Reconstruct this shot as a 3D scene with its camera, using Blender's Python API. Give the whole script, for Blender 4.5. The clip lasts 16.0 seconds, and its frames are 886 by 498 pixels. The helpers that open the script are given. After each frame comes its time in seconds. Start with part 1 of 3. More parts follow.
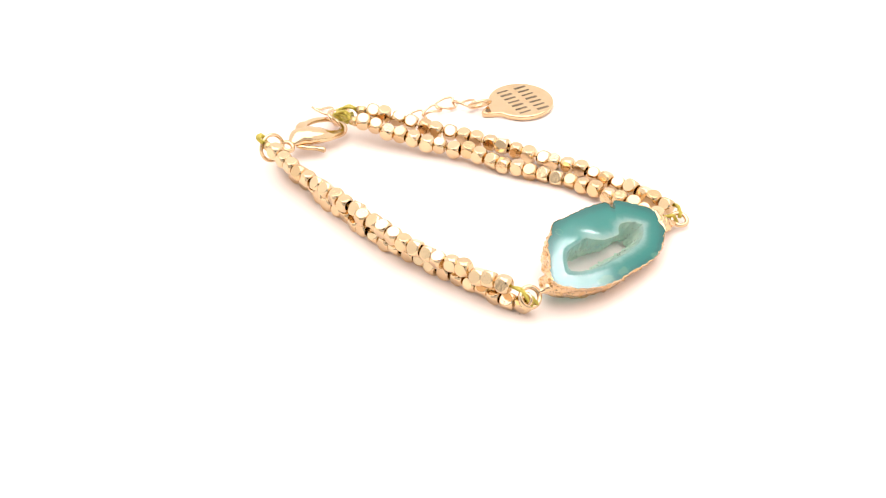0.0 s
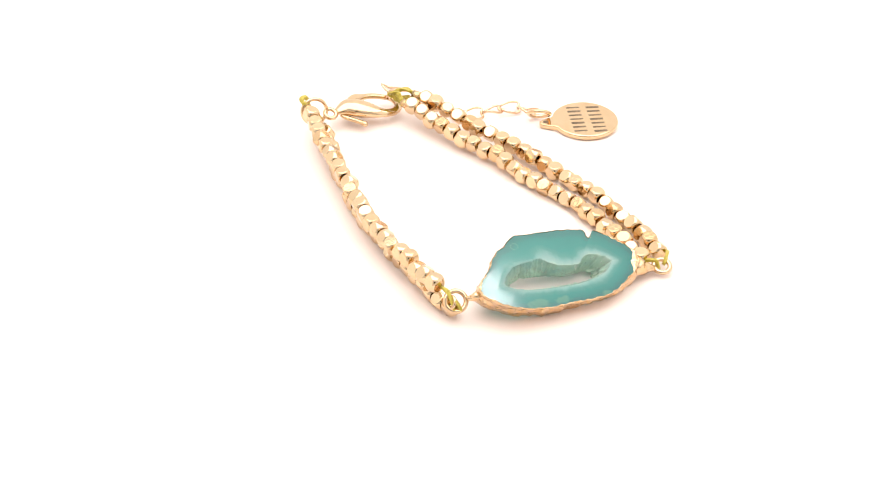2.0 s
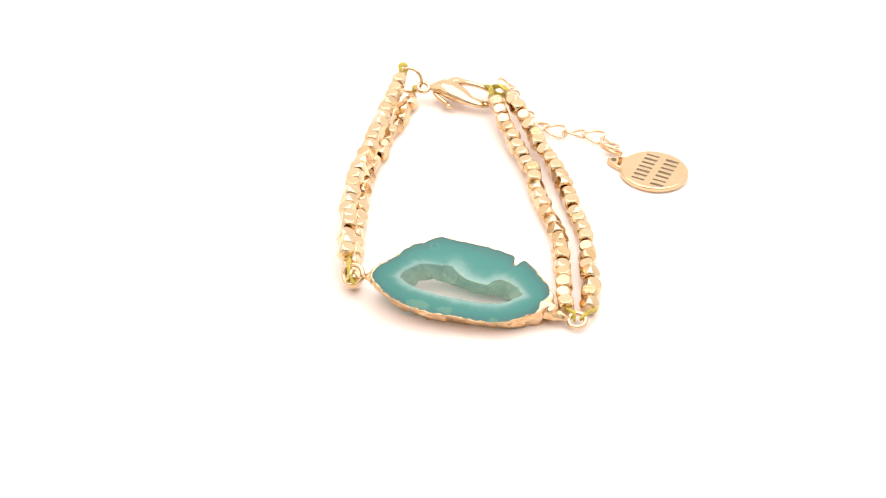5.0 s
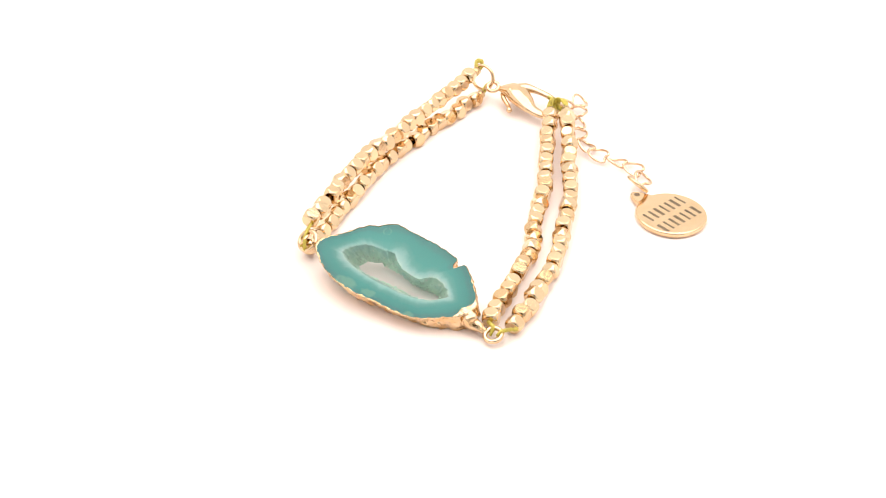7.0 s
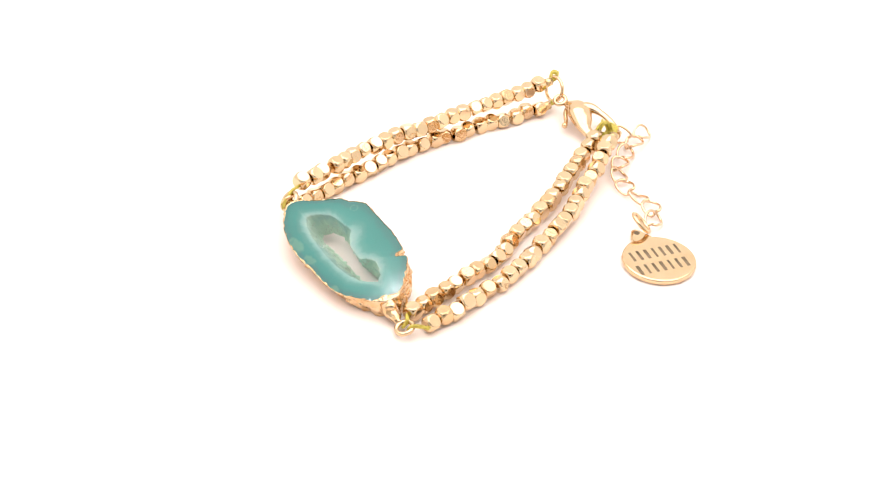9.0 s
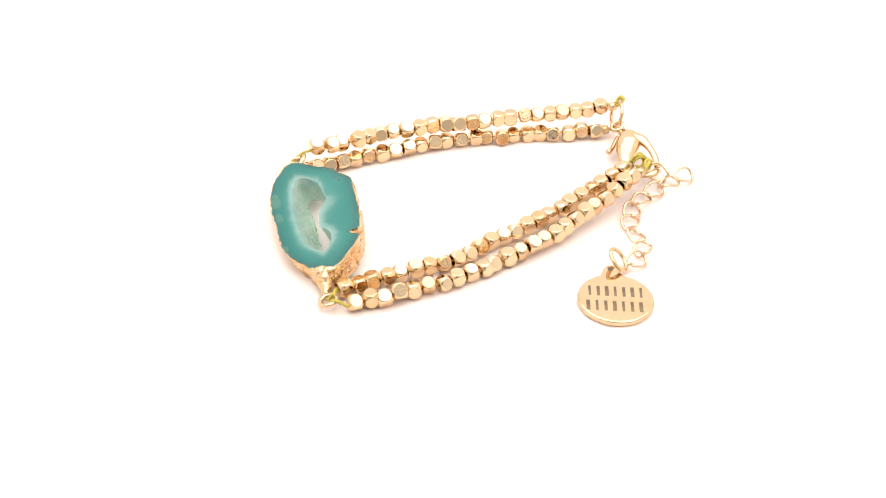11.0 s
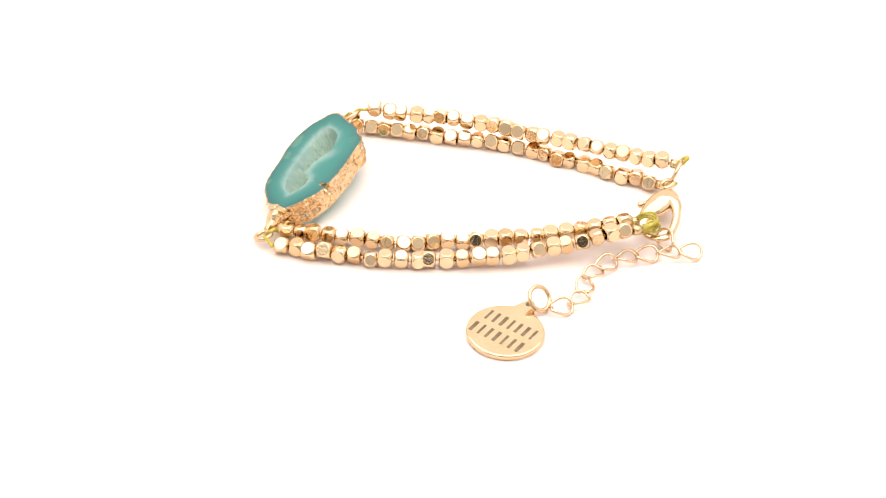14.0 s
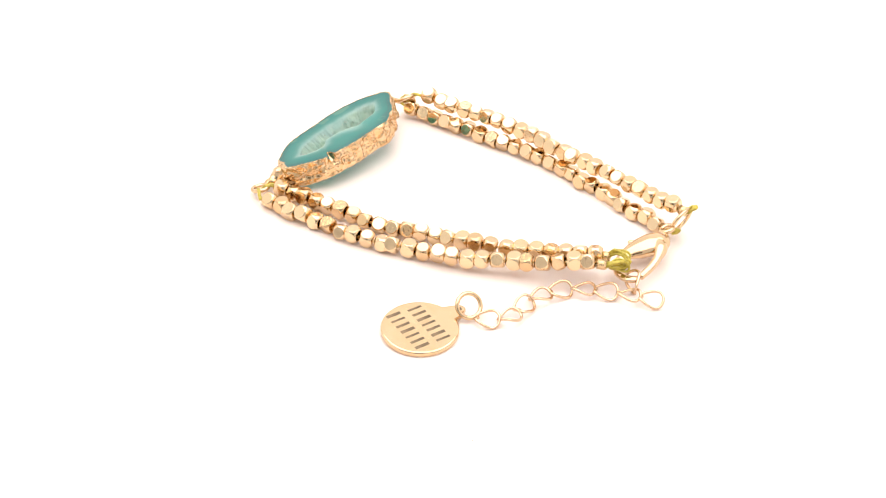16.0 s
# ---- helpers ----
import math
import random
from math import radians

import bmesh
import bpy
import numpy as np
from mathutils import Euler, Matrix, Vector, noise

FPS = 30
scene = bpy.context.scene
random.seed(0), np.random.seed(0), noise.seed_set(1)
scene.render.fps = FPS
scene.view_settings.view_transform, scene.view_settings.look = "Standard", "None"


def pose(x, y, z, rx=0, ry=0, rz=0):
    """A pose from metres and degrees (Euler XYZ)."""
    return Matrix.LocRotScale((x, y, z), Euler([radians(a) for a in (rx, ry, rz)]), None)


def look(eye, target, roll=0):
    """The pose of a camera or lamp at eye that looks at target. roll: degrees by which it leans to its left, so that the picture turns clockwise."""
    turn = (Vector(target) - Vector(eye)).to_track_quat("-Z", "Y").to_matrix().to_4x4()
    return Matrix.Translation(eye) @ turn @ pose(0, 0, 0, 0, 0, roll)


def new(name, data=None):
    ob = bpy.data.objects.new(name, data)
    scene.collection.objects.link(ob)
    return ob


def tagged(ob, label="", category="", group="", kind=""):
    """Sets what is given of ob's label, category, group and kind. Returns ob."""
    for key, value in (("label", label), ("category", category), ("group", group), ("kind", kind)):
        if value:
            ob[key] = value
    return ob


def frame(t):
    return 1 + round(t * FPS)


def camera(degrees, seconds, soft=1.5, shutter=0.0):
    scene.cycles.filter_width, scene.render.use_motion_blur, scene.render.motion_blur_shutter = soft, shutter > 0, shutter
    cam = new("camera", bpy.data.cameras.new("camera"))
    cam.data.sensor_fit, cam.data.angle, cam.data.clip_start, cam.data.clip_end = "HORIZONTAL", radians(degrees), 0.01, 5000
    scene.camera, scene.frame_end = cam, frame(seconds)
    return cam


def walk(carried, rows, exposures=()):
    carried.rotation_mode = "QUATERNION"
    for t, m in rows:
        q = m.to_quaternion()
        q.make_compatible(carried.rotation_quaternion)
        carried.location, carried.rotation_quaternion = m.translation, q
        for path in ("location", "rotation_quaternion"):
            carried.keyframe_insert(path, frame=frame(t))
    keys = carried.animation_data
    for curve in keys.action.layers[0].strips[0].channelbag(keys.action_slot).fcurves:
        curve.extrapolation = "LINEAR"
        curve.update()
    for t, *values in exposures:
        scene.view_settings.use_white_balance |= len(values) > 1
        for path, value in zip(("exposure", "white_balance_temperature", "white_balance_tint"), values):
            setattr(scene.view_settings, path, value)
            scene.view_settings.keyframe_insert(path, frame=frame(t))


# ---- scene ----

# The camera stands still before a turntable that turns at an even pace. Lengths in mm times MM.
MM = 0.001
cam = camera(31.03, 16.0, soft=1.1)
EYE = Matrix(((0.99922, -0.03667, 0.01487, 0.0), (0.03401, 0.60366, -0.79652, -0.26831),
              (0.02022, 0.79640, 0.60444, 0.19213), (0, 0, 0, 1)))
walk(cam, [(0, EYE), (16, EYE)])

# ---- light: unseen glowing tent, added panel and flap, six small LED lamps under the roof ----
world = bpy.data.worlds.new("room")
scene.world = world
world.use_nodes = True
world.node_tree.nodes["Background"].inputs[0].default_value = (0.80, 0.72, 0.64, 1)
world.node_tree.nodes["Background"].inputs[1].default_value = 0.11
scene.view_settings.exposure = 0.07
CLOTH = 0.32        # glow put into the unseen tent's cloth
PANEL = 2.3         # glow of the unseen panel added under the roof
LED_WATTS = 0.014
LEDS = [(x, y, 0.285) for x, y in ((0.113, 0.096), (0.099, 0.072), (-0.125, 0.093), (-0.110, 0.070), (0.208, 0.209), (0.196, 0.212))]
for spot in LEDS:
    data = bpy.data.lights.new("led_lamp", "AREA")
    data.shape, data.size, data.energy, data.color = "DISK", 0.006, LED_WATTS, (0.96, 0.98, 1.0)
    lamp = new("led_lamp", data)
    lamp.matrix_world = look(spot, (0.0, 0.0, 0.0))


# ---- materials ----
def material(name):
    m = bpy.data.materials.new(name)
    m.use_nodes = True
    t = m.node_tree
    return m, t, t.nodes["Principled BSDF"]


def node(t, kind, **values):
    n = t.nodes.new(kind)
    for k, v in values.items():
        n.inputs[k.replace("_", " ")].default_value = v
    return n


def ramp(t, source, *stops):
    r = t.nodes.new("ShaderNodeValToRGB")
    while len(r.color_ramp.elements) < len(stops):
        r.color_ramp.elements.new(0.5)
    for e, (at, colour) in zip(r.color_ramp.elements, stops):
        e.position, e.color = at, (*colour, 1)
    t.links.new(source, r.inputs[0])
    return r


def bump(t, source, strength, distance):
    b = node(t, "ShaderNodeBump", Strength=strength, Distance=distance)
    t.links.new(source, b.inputs["Height"])
    return b


def noise_node(t, scale, detail=3.0, rough=0.55):
    n = node(t, "ShaderNodeTexNoise", Scale=scale, Detail=detail, Roughness=rough)
    c = t.nodes.new("ShaderNodeTexCoord")
    t.links.new(c.outputs["Object"], n.inputs["Vector"])
    return n


def gold(name, base, deep, rough, grain, relief, vary=False):
    """Plated metal: a slight tint change from piece to piece or patch to patch, uneven polish, fine relief."""
    m, t, p = material(name)
    p.inputs["Metallic"].default_value = 1.0
    n = noise_node(t, grain)
    if vary:
        info = t.nodes.new("ShaderNodeObjectInfo")
        tint = ramp(t, info.outputs["Random"], (0.0, base), (0.7, base), (1.0, deep))
    else:
        tint = ramp(t, n.outputs["Fac"], (0.3, deep), (0.6, base))
    t.links.new(tint.outputs[0], p.inputs["Base Color"])
    n2 = noise_node(t, grain * 4, 2.0)
    if vary:
        worn = ramp(t, info.outputs["Random"], (0.0, (0.35,) * 3), (0.88, (0.35,) * 3), (0.92, (1.0,) * 3))
    r = ramp(t, n2.outputs["Fac"], (0.35, (rough * 0.6,) * 3), (0.7, (rough * 1.5,) * 3))
    t.links.new(r.outputs[0], p.inputs["Roughness"])
    b = bump(t, n.outputs["Fac"], 1.0, relief)
    if vary:
        t.links.new(worn.outputs[0], b.inputs["Strength"])
    t.links.new(b.outputs[0], p.inputs["Normal"])
    return m


GOLD = gold("polished_gold", (0.742, 0.545, 0.345), (0.715, 0.51, 0.305), 0.08, 300, 0.000012)
BEAD_GOLD = gold("bead_gold", (0.752, 0.566, 0.358), (0.70, 0.48, 0.265), 0.08, 1400, 0.000065, True)
ROSE_GOLD = gold("rose_gold_wire", (0.775, 0.567, 0.39), (0.72, 0.50, 0.32), 0.12, 500, 0.00001)
PLATED = gold("crumpled_gold_plate", (0.76, 0.56, 0.355), (0.72, 0.46, 0.225), 0.15, 650, 0.00018)
DULL_GOLD = gold("crimp_gold", (0.70, 0.52, 0.30), (0.60, 0.42, 0.22), 0.30, 600, 0.00002)


def thread_material():
    m, t, p = material("olive_thread")
    n = noise_node(t, 1500)
    c = ramp(t, n.outputs["Fac"], (0.3, (0.37, 0.285, 0.03)), (0.7, (0.62, 0.50, 0.09)))
    t.links.new(c.outputs[0], p.inputs["Base Color"])
    p.inputs["Roughness"].default_value = 0.45
    t.links.new(bump(t, n.outputs["Fac"], 0.6, 0.0001).outputs[0], p.inputs["Normal"])
    return m


def marks_and_shade_material():
    # Dark brown for engraved marks, dust and the shade of the lug hole.
    m, t, p = material("dark_marks_and_hole_shade")
    n = noise_node(t, 260)
    c = ramp(t, n.outputs["Fac"], (0.3, (0.12, 0.08, 0.045)), (0.7, (0.22, 0.15, 0.085)))
    t.links.new(c.outputs[0], p.inputs["Base Color"])
    p.inputs["Metallic"].default_value, p.inputs["Roughness"].default_value = 0.4, 0.45
    return m


def paper_material(name):
    """White laminate: faint mottling, nearly matt."""
    m, t, p = material(name)
    n = noise_node(t, 40)
    c = ramp(t, n.outputs["Fac"], (0.3, (0.905, 0.795, 0.752)), (0.7, (0.915, 0.812, 0.772)))
    t.links.new(c.outputs[0], p.inputs["Base Color"])
    p.inputs["Roughness"].default_value = 0.5
    p.inputs["Specular IOR Level"].default_value = 0.25
    n2 = noise_node(t, 1500)
    t.links.new(bump(t, n2.outputs["Fac"], 0.3, 0.00003).outputs[0], p.inputs["Normal"])
    return m


def cloth_material(name, strength, base=0.6):
    """White cloth that glows by the given strength, with no lamp behind it."""
    m, t, p = material(name)
    n = noise_node(t, 6)
    c = ramp(t, n.outputs["Fac"], (0.3, (0.97, 0.95, 0.92)), (0.7, (1.0, 0.985, 0.96)))
    p.inputs["Base Color"].default_value = (base, base * 0.99, base * 0.97, 1)
    p.inputs["Roughness"].default_value = 0.9
    t.links.new(c.outputs[0], p.inputs["Emission Color"])
    p.inputs["Emission Strength"].default_value = strength
    return m


def agate_material(name, through_share, pale):
    """Dyed agate: teal body, milky band towards the cavity, paler mineral patches near the edge."""
    m, t, p = material(name)
    a = t.nodes.new("ShaderNodeAttribute")
    a.attribute_name = "band"
    warp = noise_node(t, 260, 4.0)
    add = t.nodes.new("ShaderNodeMath")
    add.operation = "MULTIPLY_ADD"
    t.links.new(warp.outputs["Fac"], add.inputs[0])
    add.inputs[1].default_value = 0.34
    shift = t.nodes.new("ShaderNodeMath")
    shift.operation = "SUBTRACT"
    shift.inputs[1].default_value = 0.21
    broad = noise_node(t, 95, 1.0)
    drift = t.nodes.new("ShaderNodeMath")
    drift.operation = "MULTIPLY_ADD"
    drift.inputs[1].default_value = 0.26
    t.links.new(broad.outputs["Fac"], drift.inputs[0])
    t.links.new(a.outputs["Fac"], drift.inputs[2])
    t.links.new(drift.outputs[0], shift.inputs[0])
    t.links.new(shift.outputs[0], add.inputs[2])
    c = ramp(t, add.outputs[0], (0.10, (0.78, 0.88, 0.70)), (0.25, (0.68, 0.80, 0.67)), (0.34, (0.42, 0.60, 0.56)), (0.45, (0.25, 0.49, 0.46)),
             (0.54, (0.12, 0.365, 0.33)), (0.68, (0.060, 0.322, 0.294)), (0.90, (0.048, 0.292, 0.270)), (1.05, (0.062, 0.240, 0.228)))
    pa = t.nodes.new("ShaderNodeAttribute")
    pa.attribute_name = "patch"
    s = ramp(t, pa.outputs["Fac"], (0.25, (0, 0, 0)), (0.60, (0.70, 0.70, 0.70)))
    mix = t.nodes.new("ShaderNodeMix")
    mix.data_type = "RGBA"
    t.links.new(s.outputs[0], mix.inputs["Factor"])
    t.links.new(c.outputs[0], mix.inputs[6])
    mix.inputs[7].default_value = (0.20, 0.44, 0.33, 1)
    cloud = noise_node(t, 130, 4.0, 0.6)
    veil = ramp(t, cloud.outputs["Fac"], (0.30, (0.80, 0.84, 0.86)), (0.52, (1.0, 1.0, 1.0)), (0.72, (1.22, 1.10, 1.10)))
    tone = t.nodes.new("ShaderNodeMix")
    tone.data_type, tone.blend_type = "RGBA", "MULTIPLY"
    tone.inputs["Factor"].default_value = 1.0
    t.links.new(mix.outputs[2], tone.inputs[6])
    t.links.new(veil.outputs[0], tone.inputs[7])
    t.links.new(tone.outputs[2], p.inputs["Base Color"])
    rough = ramp(t, a.outputs["Fac"], (0.18, (0.32,) * 3), (0.34, (0.085,) * 3))
    t.links.new(rough.outputs[0], p.inputs["Roughness"])
    p.inputs["IOR"].default_value = 1.58
    fine = noise_node(t, 2600, 3.0)
    grain = bump(t, fine.outputs["Fac"], 1.0, 0.000005)
    wave = noise_node(t, 330, 2.0)
    ripple = bump(t, wave.outputs["Fac"], 1.0, 0.000010)
    t.links.new(ripple.outputs[0], grain.inputs["Normal"])
    t.links.new(grain.outputs[0], p.inputs["Normal"])
    glow = t.nodes.new("ShaderNodeBsdfTranslucent")
    paler = t.nodes.new("ShaderNodeMix")
    paler.data_type = "RGBA"
    paler.inputs["Factor"].default_value = pale
    t.links.new(mix.outputs[2], paler.inputs[6])
    paler.inputs[7].default_value = (0.62, 0.95, 0.92, 1)
    t.links.new(paler.outputs[2], glow.inputs["Color"])
    both = t.nodes.new("ShaderNodeMixShader")
    both.inputs[0].default_value = through_share
    t.links.new(p.outputs[0], both.inputs[1])
    t.links.new(glow.outputs[0], both.inputs[2])
    t.links.new(both.outputs[0], t.nodes["Material Output"].inputs["Surface"])
    return m


def crystal_material():
    m, t, p = material("pale_druzy_crystal")
    n = noise_node(t, 500)
    c = ramp(t, n.outputs["Fac"], (0.3, (0.62, 0.78, 0.66)), (0.7, (0.82, 0.90, 0.84)))
    t.links.new(c.outputs[0], p.inputs["Base Color"])
    p.inputs["Roughness"].default_value = 0.08
    p.inputs["Transmission Weight"].default_value = 0.1
    return m


THREAD, MARKS_AND_SHADE, AGATE, CRYSTAL = thread_material(), marks_and_shade_material(), agate_material("teal_agate", 0.48, 0.36), crystal_material()
# Back made paler and more see-through than the face to lighten the shade beneath.
AGATE_BACK = agate_material("see_through_agate_back", 0.95, 0.85)
DISC, TABLE, CLOTH_MAT = paper_material("white_turntable_laminate"), paper_material("white_table_board"), cloth_material("glowing_tent_cloth", CLOTH)
FRONT_MAT, PANEL_MAT = cloth_material("added_flap_cloth", 0.0, 0.48), cloth_material("added_panel_glow", PANEL)


# ---- mesh helpers ----
def mesh_of(name, bm, mat):
    me = bpy.data.meshes.new(name)
    bmesh.ops.recalc_face_normals(bm, faces=bm.faces[:])
    bm.to_mesh(me)
    bm.free()
    me.materials.append(mat)
    return me


def part(name, bm, mat, parent, label="", at=None):
    ob = new(name, bm if isinstance(bm, bpy.types.Mesh) else mesh_of(name, bm, mat))
    ob.parent = parent
    if at is not None:
        ob.matrix_basis = at
    return tagged(ob, label)


def spline(points, count, closed=False):
    """Even steps along a smooth line through the points."""
    c = np.array(points, float)
    c = np.vstack([c[-1], c, c[0], c[1]]) if closed else np.vstack([2 * c[0] - c[1], c, 2 * c[-1] - c[-2]])
    n = len(c) - 3
    u = np.linspace(0, n - 1e-6, 60 * n)
    i = u.astype(int)
    f = (u - i)[:, None]
    a, b, d, e = c[i], c[i + 1], c[i + 2], c[i + 3]
    line = 0.5 * (2 * b + (d - a) * f + (2 * a - 5 * b + 4 * d - e) * f * f + (3 * b - a - 3 * d + e) * f ** 3)
    run = np.concatenate([[0], np.cumsum(np.linalg.norm(np.diff(line, axis=0), axis=1))])
    want = np.linspace(0, run[-1], count, endpoint=not closed)
    return np.stack([np.interp(want, run, line[:, k]) for k in range(c.shape[1])], 1)


def tube(bm, line, radii, closed=False, sides=10, flat=1.0):
    """A round bar along a line; radii one for all or one per point; flat squeezes it in its second direction."""
    n = len(line)
    pts = [Vector(p) for p in line]
    radii = [radii] * n if isinstance(radii, (int, float)) else radii
    side = None
    rings = []
    for k, p in enumerate(pts):
        ahead = pts[(k + 1) % n] if closed or k < n - 1 else p
        back = pts[k - 1] if closed or k else p
        d = (ahead - back).normalized()
        if side is None:
            side = d.cross(Vector((0, 0, 1)))
            side = side.normalized() if side.length > 0.1 else Vector((1, 0, 0))
        side = (side - d * side.dot(d)).normalized()
        other = d.cross(side)
        rings.append([bm.verts.new((p + (side * math.cos(a) + other * math.sin(a) * flat) * radii[k]) * MM)
                      for a in (2 * math.pi * j / sides for j in range(sides))])
    for k in range(n if closed else n - 1):
        r, s = rings[k], rings[(k + 1) % n]
        if closed and k == n - 1:
            # join the last ring to the first without a twist
            best = min(range(sides), key=lambda o: (r[0].co - s[o].co).length)
            s = s[best:] + s[:best]
        for j in range(sides):
            bm.faces.new((r[j], r[(j + 1) % sides], s[(j + 1) % sides], s[j])).smooth = True
    if not closed:
        bm.faces.new(rings[0])
        bm.faces.new(rings[-1])
    return bm


def ring_line(centre, radius, normal, count=28, stretch=1.0, along=None, gap=0.0):
    """Points of a round or oval ring."""
    n = Vector(normal).normalized()
    a = Vector(along) if along else (Vector((1, 0, 0)) if abs(n.x) < 0.9 else Vector((0, 1, 0)))
    a = (a - n * a.dot(n)).normalized()
    b = n.cross(a)
    return [Vector(centre) + a * (radius * stretch * math.cos(w)) + b * (radius * math.sin(w))
            for w in (gap + (2 * math.pi - 2 * gap) * k / count for k in range(count))]


def wire_ring(centre, radius, wire, normal, **kw):
    return tube(bmesh.new(), ring_line(centre, radius, normal, **kw), wire, closed=True, sides=10)


# ---- setting: table board, turntable, unseen light tent with added panel and flap ----
def box(bm, lo, hi):
    made = bmesh.ops.create_cube(bm, size=1.0)["verts"]
    for v in made:
        for k in range(3):
            v.co[k] = lo[k] if v.co[k] < 0 else hi[k]
    return bm


table = new("table", mesh_of("table", box(bmesh.new(), (-0.9, -0.9, -0.06), (0.9, 0.9, -0.02)), TABLE))
tagged(table, "plain white board table under the turntable", "table", kind="structure")


def turntable_mesh():
    """A round plate with a softened edge."""
    bm = bmesh.new()
    profile = [(0.0, -0.02), (0.225, -0.02), (0.2285, -0.0185), (0.23, -0.016), (0.23, -0.004), (0.2285, -0.0012), (0.226, 0.0), (0.0, 0.0)]
    rings = [[bm.verts.new((r * math.cos(a), r * math.sin(a), z)) for a in (2 * math.pi * k / 96 for k in range(96))] if r else
             [bm.verts.new((0, 0, z))] for r, z in profile]
    for r, s in zip(rings, rings[1:]):
        for k in range(96):
            j = (k + 1) % 96
            bm.faces.new([v for v in ((r[0], s[j], s[k]) if len(r) == 1 else (r[k], r[j], s[0]) if len(s) == 1 else (r[k], r[j], s[j], s[k]))])
    return mesh_of("turntable", bm, DISC)


turntable = new("turntable", turntable_mesh())
tagged(turntable, "plain glossy white round turntable plate with stray dust", "turntable")


def speck_mesh(seed):
    rnd = random.Random(seed)
    bm = bmesh.new()
    bmesh.ops.create_icosphere(bm, subdivisions=1, radius=0.00013)
    for v in bm.verts:
        v.co *= rnd.uniform(0.6, 1.3)
        v.co.z *= 0.6
    return mesh_of("dust_speck", bm, MARKS_AND_SHADE)


for seed, (x, y) in enumerate([(2.65, 69.4), (10.4, -34.6)]):
    part("dust_speck", speck_mesh(seed), MARKS_AND_SHADE, turntable, "tiny dark dust speck", pose(x * MM, y * MM, 0.00008))

# Unseen tent, size guessed; its cloth glows to fill in the surrounding light.
TENT, ROOF, OPEN = 0.34, 0.42, -0.30
tent_bm = bmesh.new()
box(tent_bm, (-TENT, TENT, -0.02), (TENT, TENT + 0.004, ROOF))
box(tent_bm, (-TENT - 0.004, OPEN, -0.02), (-TENT, TENT, ROOF))
box(tent_bm, (TENT, OPEN, -0.02), (TENT + 0.004, TENT, ROOF))
box(tent_bm, (-TENT, OPEN, ROOF), (TENT, TENT, ROOF + 0.004))
tent = new("light_tent", mesh_of("light_tent", tent_bm, CLOTH_MAT))
# Added flap, unseen: its dull cloth and dark slot mirror in the bead facets.
flap = bmesh.new()
for lo, hi in (((-TENT, -0.02), (-0.075, ROOF)), ((0.075, -0.02), (TENT, ROOF)), ((-0.075, -0.02), (0.075, 0.13)), ((-0.075, 0.255), (0.075, ROOF))):
    box(flap, (lo[0], OPEN - 0.004, lo[1]), (hi[0], OPEN, hi[1]))
tagged(new("tent_flap", mesh_of("tent_flap", flap, FRONT_MAT)), "unlit cloth flap with a slot, unseen, added to darken reflections", "light tent", kind="structure")
# Added panel, unseen: brightens the plate and the upper bead facets.
panel = new("roof_light_panel", mesh_of("roof_light_panel", box(bmesh.new(), (-0.31, -0.27, ROOF - 0.012), (0.31, 0.31, ROOF - 0.002)), PANEL_MAT))
tagged(panel, "square white glowing panel, unseen, added to brighten the plate", "light panel", kind="structure")
tagged(tent, "unseen tent of white glowing cloth, assumed from the reflections", "light tent", kind="structure")


# ---- the bracelet ----
bracelet = new("bracelet")
bracelet.empty_display_size = 0.01
tagged(bracelet, "gold beaded bracelet with a teal agate slice and disc tag", "bracelet")

# The slice's own space: u along it, v across it, n out of its polished face.
SLICE = Matrix(((0.71141, -0.64748, 0.27324, 27.0 * MM), (0.69637, 0.70182, -0.15002, -19.5 * MM),
                (-0.09463, 0.29701, 0.95017, 6.17 * MM), (0, 0, 0, 1)))
# Each outline runs from its tip at low u over the inner side to its tip at high u, then back along the outer side.
OUTLINE = ([(-17.4, -2.4), (-16.3, -0.5), (-14.7, 1.1), (-12.4, 4.2), (-11.1, 5.7), (-8.9, 7.0), (-6.7, 8.8), (-3.3, 8.9), (2.4, 9.0), (6.9, 8.5),
            (8.1, 8.0), (8.2, 6.5), (8.9, 6.2), (10.0, 7.8), (12.2, 6.7), (14.8, 4.3), (16.9, 1.9)],
           [(16.9, 1.9), (16.9, 0.0), (15.4, -2.4), (13.0, -4.3), (9.5, -6.6), (5.1, -7.7), (0.7, -7.9), (-4.9, -8.4), (-10.9, -7.4), (-14.6, -5.6), (-16.7, -4.0), (-17.4, -2.4)])
BAND = ([(-13.5, -2.3), (-12.2, 0.0), (-10.2, 2.3), (-8.6, 3.1), (-4.4, 3.6), (-2.5, 5.0), (-0.9, 4.5), (1.0, 2.9), (3.4, 2.0), (5.4, 3.4), (7.2, 4.0), (10.0, 3.0), (12.2, 1.2), (13.0, -0.1)],
        [(13.0, -0.1), (10.5, -2.3), (7.8, -4.2), (5.0, -4.9), (-1.4, -5.1), (-7.8, -4.6), (-11.4, -3.7), (-13.5, -2.3)])
LIP = ([(-11.8, -2.0), (-11.4, -0.6), (-9.8, 1.2), (-8.4, 2.2), (-5.0, 2.7), (-3.0, 3.1), (-1.2, 1.8), (1.0, 0.9), (4.4, 0.7), (5.6, 1.8), (7.2, 2.6), (10.0, 1.8), (11.5, 0.4)],
       [(11.5, 0.4), (9.4, -1.8), (6.4, -3.1), (2.4, -3.9), (-3.0, -4.0), (-7.6, -3.6), (-10.2, -2.9), (-11.8, -2.0)])
